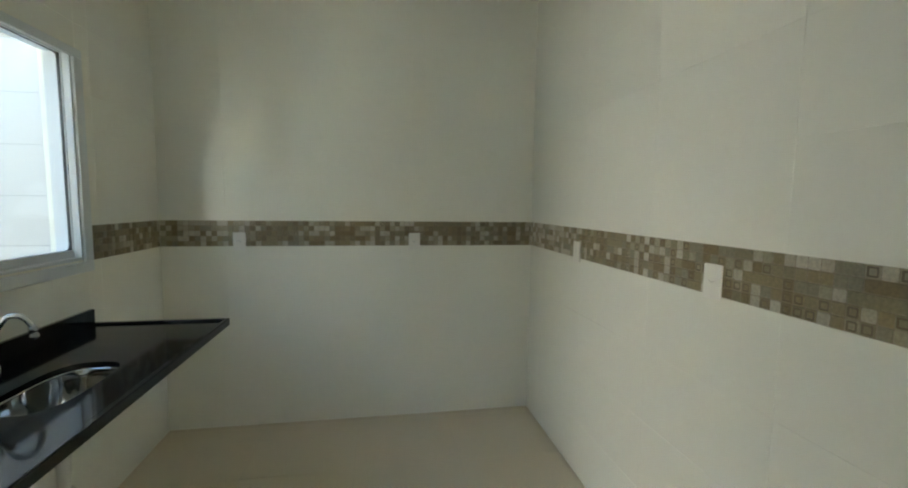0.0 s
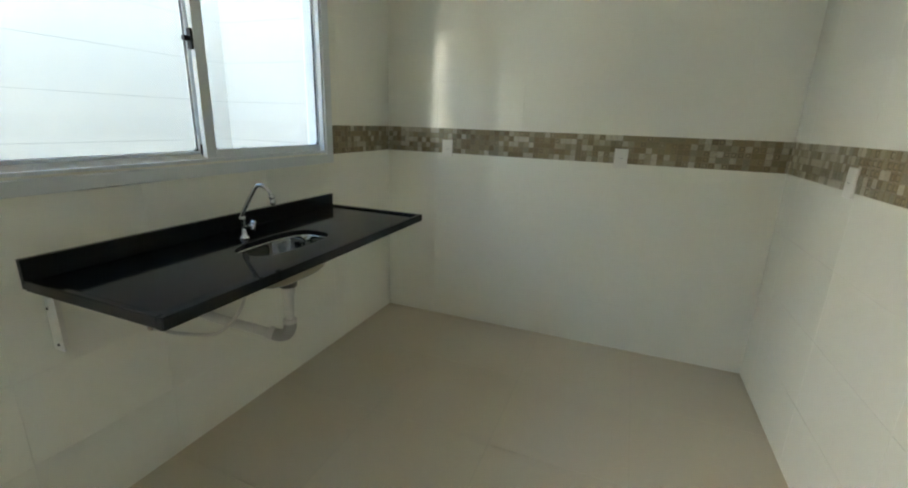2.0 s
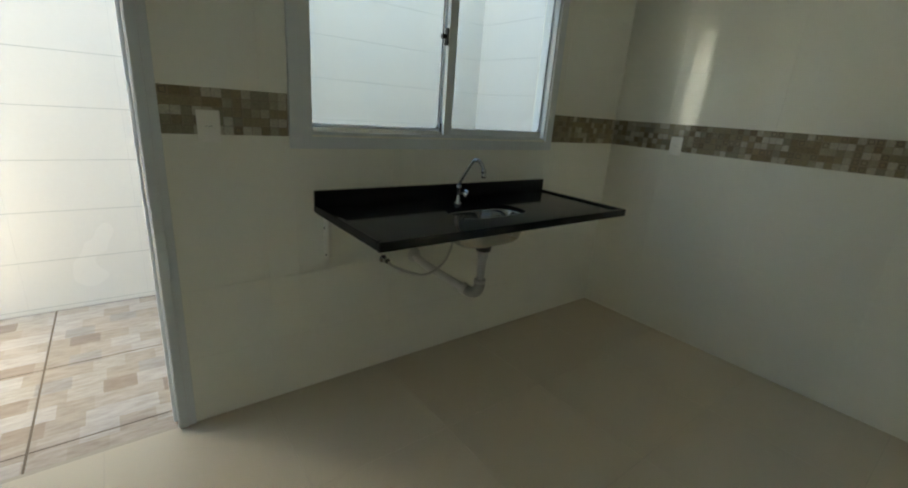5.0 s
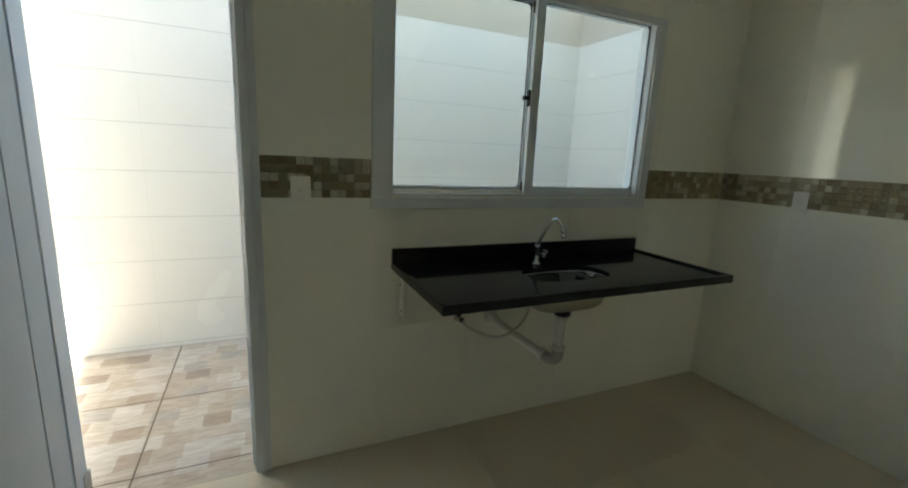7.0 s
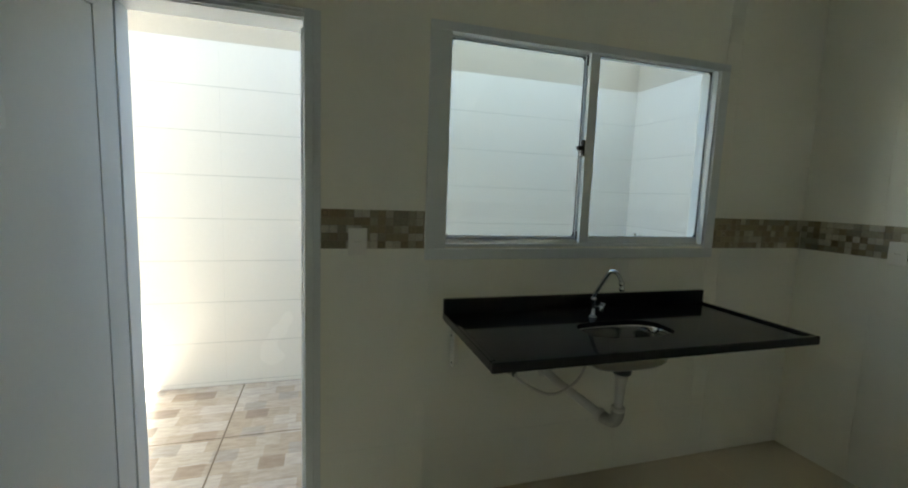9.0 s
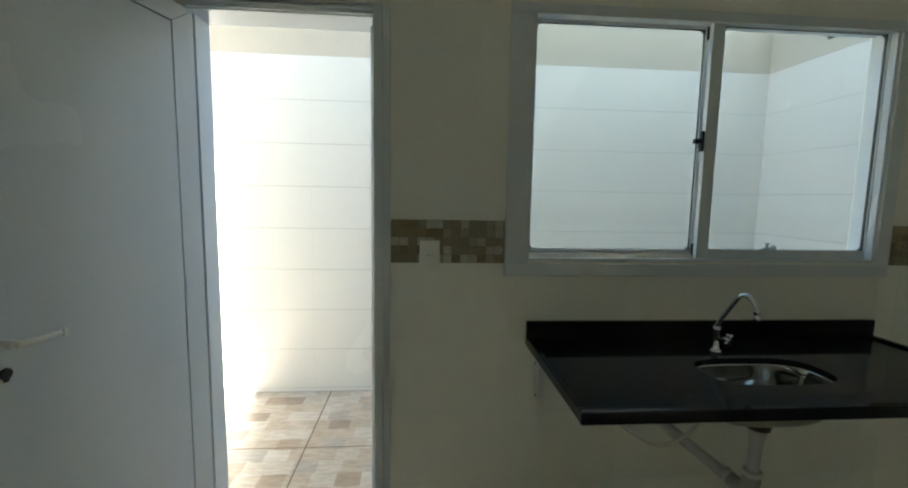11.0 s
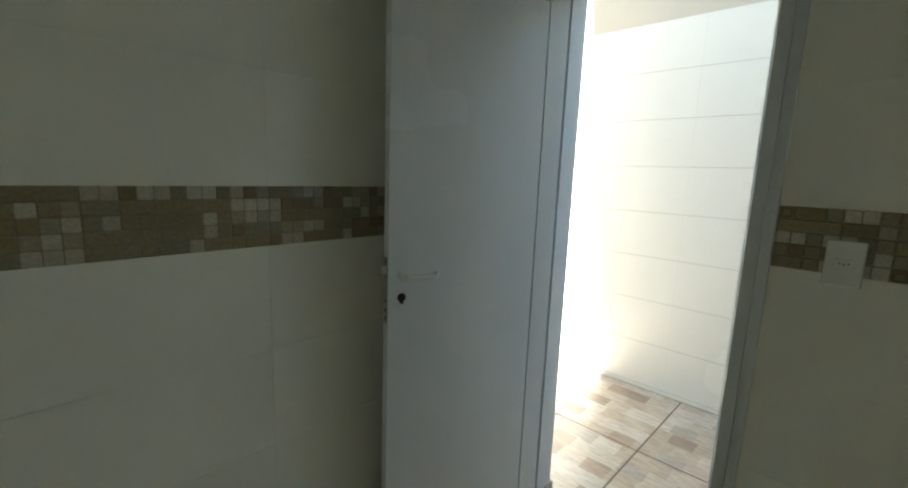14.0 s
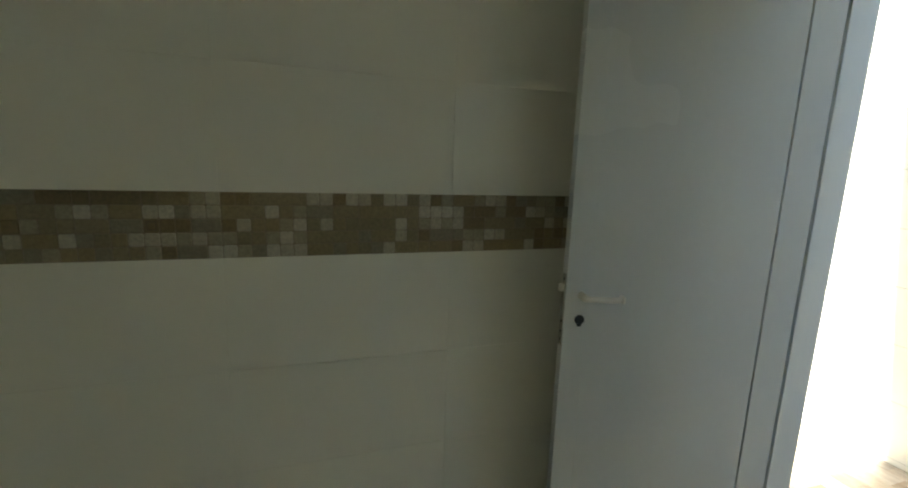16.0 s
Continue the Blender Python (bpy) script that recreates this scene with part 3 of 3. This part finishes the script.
part("aerator", lathe(bmesh.new(), [(0.008, 0.0), (0.0115, 0.004), (0.012, 0.016), (0.008, 0.02), (0.0105, 0.026), (0.013, 0.034), (0.0105, 0.044), (0.008, 0.046)], (TX + 0.126, TY + 0.051, CZ + 0.15), (-0.12, -0.05, 1), 18), CHROME, tap)
bm = lathe(bmesh.new(), [(0.009, 0), (0.009, 0.022), (0.013, 0.026), (0.013, 0.036), (0.006, 0.042)], (TX + 0.008, TY + 0.004, CZ + 0.05), (0.85, 0.45, 0.15), 16)
part("valve", bm, CHROME, tap)
bm = bmesh.new()
hub = Vector((TX + 0.038, TY + 0.020, CZ + 0.056))
for a in range(4):
    d = Vector((-0.45 * math.cos(a * math.pi / 2 + 0.5), 0.85 * math.cos(a * math.pi / 2 + 0.5), math.sin(a * math.pi / 2 + 0.5)))
    tube(bm, [hub, hub + d * 0.012, hub + d * 0.026], 0.0055, 10, 3)
part("cross_handle", bm, CHROME, tap)

# ---- drain and water supply under the worktop ----
DX, DY = BOWL
drain = thing("drain_pipe", pose(DX, DY, 0.44), "white plastic sink trap running into the wall", "drain pipe")
part("tailpiece", lathe(bmesh.new(), [(0.024, 0), (0.024, 0.012), (0.018, 0.016), (0.021, 0.12), (0.027, 0.15), (0.028, 0.172)], (DX - 0.004, DY, 0.54), (0.03, 0, 1), 20), PVC, drain)
part("trap_bend", tube(bmesh.new(), [(DX - 0.004, DY, 0.55), (DX - 0.006, DY, 0.515), (DX - 0.022, DY - 0.004, 0.483), (DX - 0.055, DY - 0.012, 0.470), (DX - 0.092, DY - 0.020, 0.474)], 0.027, 18, 8, 0.05), GREY_PVC, drain, "grey ribbed trap bend")
part("coupling", lathe(bmesh.new(), [(0.027, 0), (0.031, 0.003), (0.031, 0.022), (0.027, 0.025)], (DX - 0.086, DY - 0.018, 0.473), (-0.83, -0.45, 0.33), 20), PVC, drain, "white coupling ring")
part("coupling", lathe(bmesh.new(), [(0.027, 0), (0.030, 0.003), (0.030, 0.018), (0.027, 0.021)], (DX - 0.0045, DY, 0.538), (0.03, 0, 1), 20), PVC, drain, "white coupling ring")
part("waste_pipe", tube(bmesh.new(), [(DX - 0.092, DY - 0.020, 0.474), (DX - 0.15, DY - 0.055, 0.500), (DX - 0.225, DY - 0.097, 0.530), (DX - 0.29, DY - 0.150, 0.570), (0.0, DY - 0.185, 0.610)], 0.021, 16, 8, 0.05), PVC, drain)
part("wall_flange", lathe(bmesh.new(), [(0.04, 0), (0.04, 0.004), (0.026, 0.012)], (0.001, DY - 0.185, 0.610), (1, 0, 0), 24), PVC, drain)
valve = thing("angle_valve", pose(0.0, 1.915, 0.617), "small chrome angle valve on the wall", "valve")
part("rosette", lathe(bmesh.new(), [(0.022, 0), (0.020, 0.005), (0.010, 0.007), (0.010, 0.03)], (0.001, 1.915, 0.617), (1, 0, 0), 18), CHROME, valve)
part("body", lathe(bmesh.new(), [(0.009, -0.014), (0.011, -0.01), (0.011, 0.012), (0.008, 0.016)], (0.035, 1.915, 0.617), (0, 1, 0), 14), CHROME, valve)
part("knob", lathe(bmesh.new(), [(0.012, 0), (0.013, 0.008), (0.008, 0.012)], (0.046, 1.915, 0.617), (1, 0, 0), 14), BLACK, valve, "dark knob")
hose = thing("supply_hose", pose(0.04, 1.94, 0.6), "thin white flexible water hose sagging under the worktop", "hose")
part("hose", tube(bmesh.new(), [(0.035, 1.924, 0.617), (0.10, 1.915, 0.610), (0.20, 1.955, 0.602), (0.235, 2.01, 0.592), (0.215, 2.10, 0.598), (0.18, 2.19, 0.635), (0.165, 2.235, 0.72), (TX, TY, CZ - 0.03)], 0.0068, 10, 8), PVC, hose)
part("hose_nut", lathe(bmesh.new(), [(0.011, 0), (0.011, 0.03), (0.008, 0.034)], (TX, TY, CZ - 0.055), (0, 0, 1), 6), CHROME, hose, "chrome nut")

bracket = thing("shelf_bracket", pose(0.0, 1.618, 0.67), "white steel bracket under the worktop", "bracket")
part("wall_leg", block(0.001, 0.005, 1.609, 1.643, 0.668, CZ - 0.021, 0.001), STEEL_WHITE, bracket)
part("arm", block(0.005, 0.42, 1.609, 1.643, CZ - 0.0245, CZ - 0.0205, 0.001), STEEL_WHITE, bracket)
part("web", block(0.002, 0.058, 1.6045, 1.6085, 0.672, CZ - 0.0245, 0.001), STEEL_WHITE, bracket)
for x, z in ((0.012, 0.815), (0.030, 0.692)):
    part("screw", lathe(bmesh.new(), [(0.005, 0), (0.005, 0.002), (0.002, 0.003)], (x, 1.6045, z), (0, -1, 0), 10), BLACK, bracket, "dark screw head")


# ---- sockets in the border ----
def socket_plate(m):
    """A plate 78 x 116 mm, its back on the wall; x to the right, y up, z out."""
    ob = thing("wall_socket", m, "white plastic socket plate over the mosaic border", "socket", "sockets round the kitchen")
    part("plate", block(-0.039, 0.039, -0.058, 0.058, 0, 0.008, 0.004, 3), PLATE, ob, local=True)
    insert = part("insert", block(-0.021, 0.021, -0.012, 0.012, 0.0075, 0.0095, 0.001), PLATE, ob, local=True)
    for x in (-0.009, 0.0, 0.009):
        part("pin_hole", lathe(bmesh.new(), [(0.0018, 0), (0.0018, 0.0006)], (x, -0.002 if x == 0 else 0.001, 0.0093), (0, 0, 1), 10), DARK_GAP, insert, "dark pin hole", local=True)
    return ob


FACES = {"west": Matrix(((0, 0, 1, 0), (1, 0, 0, 0), (0, 1, 0, 0), (0, 0, 0, 1))),
         "north": Matrix(((1, 0, 0, 0), (0, 0, -1, ROOM_N), (0, 1, 0, 0), (0, 0, 0, 1))),
         "east": Matrix(((0, 0, -1, ROOM_E), (-1, 0, 0, 0), (0, 1, 0, 0), (0, 0, 0, 1))),
         "south": Matrix(((-1, 0, 0, 0), (0, 0, 1, 0), (0, 1, 0, 0), (0, 0, 0, 1))),
         "patio_west": Matrix(((0, 0, 1, PATIO_X), (1, 0, 0, 0), (0, 1, 0, 0), (0, 0, 0, 1))),
         "patio_north": Matrix(((1, 0, 0, 0), (0, 0, -1, ROOM_N), (0, 1, 0, 0), (0, 0, 0, 1))),
         "ground": Matrix.Identity(4)}


def on(face, u, v, out=0.0):
    """The pose on a wall face at u along it and v up."""
    return FACES[face] @ Matrix.Translation((u, v, out))


first = socket_plate(on("west", 1.175, 1.250, 0.003))
for face, u, v in (("north", 0.470, 1.252), ("north", 1.605, 1.250), ("east", -2.995, 1.254), ("east", -1.995, 1.266)):
    copy_thing(first, on(face, u, v, 0.003))

# ---- patio fittings ----
ptap = thing("garden_tap", pose(-1.36, ROOM_N, 1.12), "dull metal garden tap on the tiled patio wall", "tap")
part("rosette", lathe(bmesh.new(), [(0.026, 0), (0.024, 0.006), (0.012, 0.01), (0.012, 0.05)], (-1.36, ROOM_N - 0.001, 1.13), (0, -1, 0), 18), DULL_METAL, ptap)
part("spout", tube(bmesh.new(), [(-1.36, ROOM_N - 0.04, 1.13), (-1.36, ROOM_N - 0.075, 1.128), (-1.36, ROOM_N - 0.095, 1.11), (-1.36, ROOM_N - 0.098, 1.085)], 0.011, 12), DULL_METAL, ptap)
part("handle", blocks((-1.38, -1.34, ROOM_N - 0.062, ROOM_N - 0.048, 1.163, 1.172), (-1.366, -1.354, ROOM_N - 0.061, ROOM_N - 0.049, 1.135, 1.165), bevel=0.002), DULL_METAL, ptap)
hook = thing("wall_hook", pose(-1.06, ROOM_N, 2.53), "small dark metal hook high on the patio wall", "hook")
part("plate", block(-1.09, -1.03, ROOM_N - 0.004, ROOM_N + 0.003, 2.525, 2.555, 0.002), BLACK, hook)
part("arm", tube(bmesh.new(), [(-1.06, ROOM_N - 0.003, 2.54), (-1.06, ROOM_N - 0.04, 2.54), (-1.06, ROOM_N - 0.06, 2.555)], 0.006, 10), BLACK, hook)
skirt = thing("skirting_tile", pose(-0.13, DOOR_S, 0), "beige ceramic skirting piece at the doorway's outer edge", "skirting")
part("strip", block(-THICK - 0.012, -0.10, DOOR_S + 0.0085, DOOR_S + 0.016, -0.012, 0.075, 0.0015), BEIGE, skirt)
part("return_strip", block(-THICK - 0.012, -THICK - 0.002, -0.14, DOOR_S + 0.0080, -0.012, 0.075, 0.0015), BEIGE, skirt)

# ---- wall, floor and border pieces ----
TILE_MESHES = {}


def tile_mesh(w, h, t, material, chamfer):
    key = (round(w, 4), round(h, 4), t, material.name)
    if key not in TILE_MESHES:
        a, b, c = w / 2, h / 2, chamfer
        v = [(-a, -b, -t), (a, -b, -t), (a, b, -t), (-a, b, -t), (-a, -b, -c), (a, -b, -c), (a, b, -c), (-a, b, -c), (-a + c, -b + c, 0), (a - c, -b + c, 0), (a - c, b - c, 0), (-a + c, b - c, 0)]
        f = [(0, 1, 5, 4), (1, 2, 6, 5), (2, 3, 7, 6), (3, 0, 4, 7), (4, 5, 9, 8), (5, 6, 10, 9), (6, 7, 11, 10), (7, 4, 8, 11), (8, 9, 10, 11)]
        me = bpy.data.meshes.new("tile")
        me.from_pydata(v, [], f)
        me.materials.append(material)
        TILE_MESHES[key] = me
    return TILE_MESHES[key]


def lay(parent, face, regions, us, vs, material, joint, t=0.0009, level=0.0, tilt=0.0005, name="tile", chamfer=0.0004, joint_u=None):
    """Lays tiles between the grid lines us and vs, cut to each region (u0, u1, v0, v1)."""
    for r in regions:
        for u0, u1 in zip(us, us[1:]):
            for v0, v1 in zip(vs, vs[1:]):
                a, b, c, d = max(u0, r[0]), min(u1, r[1]), max(v0, r[2]), min(v1, r[3])
                if b - a < 0.012 or d - c < 0.012:
                    continue
                ob = new(name, tile_mesh(b - a - (joint_u or joint), d - c - joint, t, material, chamfer))
                ob.matrix_basis = on(face, (a + b) / 2, (c + d) / 2, level) @ pose(0, 0, 0, math.degrees(random.uniform(-tilt, tilt)), math.degrees(random.uniform(-tilt, tilt)), 0)
                ob.parent = parent


def steps(start, size, lo, hi):
    k = math.floor((lo - start) / size)
    out = []
    while start + k * size < hi + size:
        out.append(start + k * size)
        k += 1
    return out


JOINT = {"north": 0.0030, "east": 0.0006, "south": 0.0006, "west": 0.0006}
ROWS_LOW = [BAND_LO - 0.305 * k for k in range(4, -1, -1)]
ROWS_LOW[0] = 0.003
ROWS_HIGH = [BAND_HI + 0.308 * k for k in range(0, 6)]
for parent, face, lo, hi, start in ((wall_north, "north", 0, ROOM_E, 0.388), (wall_east, "east", -ROOM_N, 0, -ROOM_N + 0.21), (wall_south, "south", -ROOM_E, 0, -ROOM_E + 0.3)):
    lay(parent, face, [(lo, hi, 0, BAND_LO)], steps(start, 0.6, lo, hi), ROWS_LOW, WALL_TILE, JOINT[face], tilt=0.00015, chamfer=0.0006)
    lay(parent, face, [(lo, hi, BAND_HI, CEIL)], steps(start, 0.6, lo, hi), ROWS_HIGH, WALL_TILE, JOINT[face], tilt=0.00015, chamfer=0.0006)
us = steps(3.758, 0.6, 0, ROOM_N)
lay(wall_west, "west", [(0, DOOR_S - 0.05, 0, BAND_LO), (DOOR_N + 0.05, CS + 0.02, 0, BAND_LO), (CS + 0.02, CN - 0.02, 0, CB + 0.02), (CN - 0.02, ROOM_N, 0, BAND_LO)], us, ROWS_LOW, WALL_TILE, JOINT["west"], tilt=0.00015, chamfer=0.0006)
lay(wall_west, "west", [(0, DOOR_S - 0.05, BAND_HI, CEIL), (DOOR_S - 0.05, DOOR_N + 0.05, DOOR_TOP + 0.02, CEIL), (DOOR_N + 0.05, CS + 0.02, BAND_HI, CEIL), (CS + 0.02, CN - 0.02, CT - 0.02, CEIL), (CN - 0.02, ROOM_N, BAND_HI, CEIL)],
    us, ROWS_HIGH, WALL_TILE, JOINT["west"], tilt=0.00015, chamfer=0.0006)
PATIO_ROWS = [PATIO_TOP - k * 0.302 for k in range(9, -1, -1)]
part("grout_bed", block(PATIO_X - 0.001, PATIO_X - 0.0005, -4.5, ROOM_N, PATIO_Z, PATIO_TOP), TILE_GROUT, wall_patio_west)
part("grout_bed", block(PATIO_X, -THICK - 0.003, ROOM_N + 0.0005, ROOM_N + 0.001, PATIO_Z, PATIO_TOP), TILE_GROUT, wall_patio_north)
lay(wall_patio_west, "patio_west", [(-4.5, ROOM_N, PATIO_Z, PATIO_TOP)], steps(0.35, 0.6, -4.5, ROOM_N), PATIO_ROWS, PATIO_TILE, 0.004, joint_u=0.0006)
lay(wall_patio_north, "patio_north", [(PATIO_X, -THICK - 0.002, PATIO_Z, PATIO_TOP)], steps(PATIO_X, 0.6, PATIO_X, 0), PATIO_ROWS, PATIO_TILE, 0.004, joint_u=0.0006)
lay(floor, "ground", [(0.0, ROOM_E, 0, ROOM_N), (-0.02, 0.0, DOOR_S, DOOR_N)], steps(0.0, 0.61, 0, ROOM_E), steps(ROOM_N, 0.61, 0, ROOM_N), FLOOR_TILE, 0.0008, tilt=0.0002)
lay(patio, "ground", [(PATIO_X, -THICK, -4.5, ROOM_N), (-THICK, -0.022, DOOR_S + 0.008, DOOR_N - 0.012)], steps(-0.808, 0.786, PATIO_X, 0), steps(0.472, 0.79, -4.5, ROOM_N), PATCHWORK, 0.009, level=PATIO_Z, tilt=0.0006)

PITCH = (BAND_HI - BAND_LO) / 5
MOSAIC_MESHES = {}


def piece_faces(w, h, framed, at=(0, 0)):
    """Vertices and faces of one pillow-shaped mosaic piece, or one with a raised border and a boss."""
    v, f = [], []
    steps_in = [(0, -0.0004), (0, 0.0002), (0.0014, 0.0016), (0.0035, 0.0018)]
    if framed:
        steps_in += [(0.0048, 0.0006), (0.0082, 0.0006), (0.0098, 0.0016)]
    for d, z in steps_in:
        a, b, c = w / 2 - d, h / 2 - d, min(0.0028, max(0.0008, 0.0028 - d * 0.2))
        for x, y in ((-a + c, -b), (a - c, -b), (a, -b + c), (a, b - c), (a - c, b), (-a + c, b), (-a, b - c), (-a, -b + c)):
            v.append((x + at[0], y + at[1], z))
    for r in range(len(steps_in) - 1):
        for k in range(8):
            j = (k + 1) % 8
            f.append((r * 8 + k, r * 8 + j, r * 8 + 8 + j, r * 8 + 8 + k))
    f.append(tuple(range(len(v) - 8, len(v))))
    return v, f


def mosaic_mesh(units, framed):
    if (units, framed) not in MOSAIC_MESHES:
        me = bpy.data.meshes.new("mosaic_tile")
        v, f = piece_faces(units * PITCH - 0.0016, PITCH - 0.0016, framed)
        me.from_pydata(v, [], f)
        me.materials.append(MOSAIC_LONG if units > 1 else MOSAIC_FRAMED if framed else MOSAIC)
        if framed:
            me.materials.append(MOSAIC_GROOVE)
            for q in me.polygons[24:40]:
                q.material_index = 1
        MOSAIC_MESHES[units, framed] = me
    return MOSAIC_MESHES[units, framed]


def border(face, lo, hi, near, label, bosses=0.42):
    """The mosaic border between u = lo and hi; pieces inside the stretch near are parts, the rest one mesh."""
    strip = part("tile_border", block(lo, hi, BAND_LO + 0.0005, BAND_HI - 0.0005, -0.0009, -0.0004), MORTAR, None)
    strip.data.transform(FACES[face])
    tagged(strip, label, "tile border", "", "structure")
    verts, faces = [], []
    for row in range(5):
        u = lo
        while u < hi - 0.006:
            units = random.choices((1, 2, 3, 4), (93, 5, 1, 1) if bosses > 0.2 else (82, 13, 3, 2))[0]
            units = min(units, max(1, int((hi - u) / PITCH + 0.02)))
            w = min(units * PITCH, hi - u)
            framed = units == 1 and random.random() < bosses
            mid = (u + w / 2, BAND_LO + (row + 0.5) * PITCH)
            if near[0] <= mid[0] <= near[1] and w > PITCH * 0.98:
                ob = new("mosaic_tile", mosaic_mesh(units, framed))
                ob.matrix_basis = on(face, mid[0], mid[1], random.uniform(-0.0004, 0.0004))
                ob.parent = strip
            else:
                v, f = piece_faces(w - 0.0016, PITCH - 0.0016, framed and w > PITCH * 0.98, mid)
                f = [tuple(i + len(verts) for i in q) for q in f]
                verts += v
                faces += f
            u += w
    if verts:
        me = bpy.data.meshes.new("mosaic_rest")
        me.from_pydata(verts, [], faces)
        me.transform(FACES[face])
        me.materials.append(MOSAIC_REST)
        rest = new("mosaic_rest", me)
        rest.parent = strip
        rest["kind"] = "stuff"


border("west", DOOR_N + 0.055, CS - 0.001, (0, 5), "brown and beige mosaic tile border beside the door", 0.04)
border("west", CN + 0.001, ROOM_N - 0.001, (0, 5), "brown and beige mosaic tile border beside the window")
border("north", 0.001, ROOM_E - 0.001, (0.5, 2.4), "brown and beige mosaic tile border across the wall")
border("east", -ROOM_N + 0.001, -0.001, (-3.0, -1.1), "brown and beige mosaic tile border across the wall")
border("south", -ROOM_E + 0.001, -0.001, (-2.1, 0), "brown and beige mosaic tile border behind the door", 0.008)
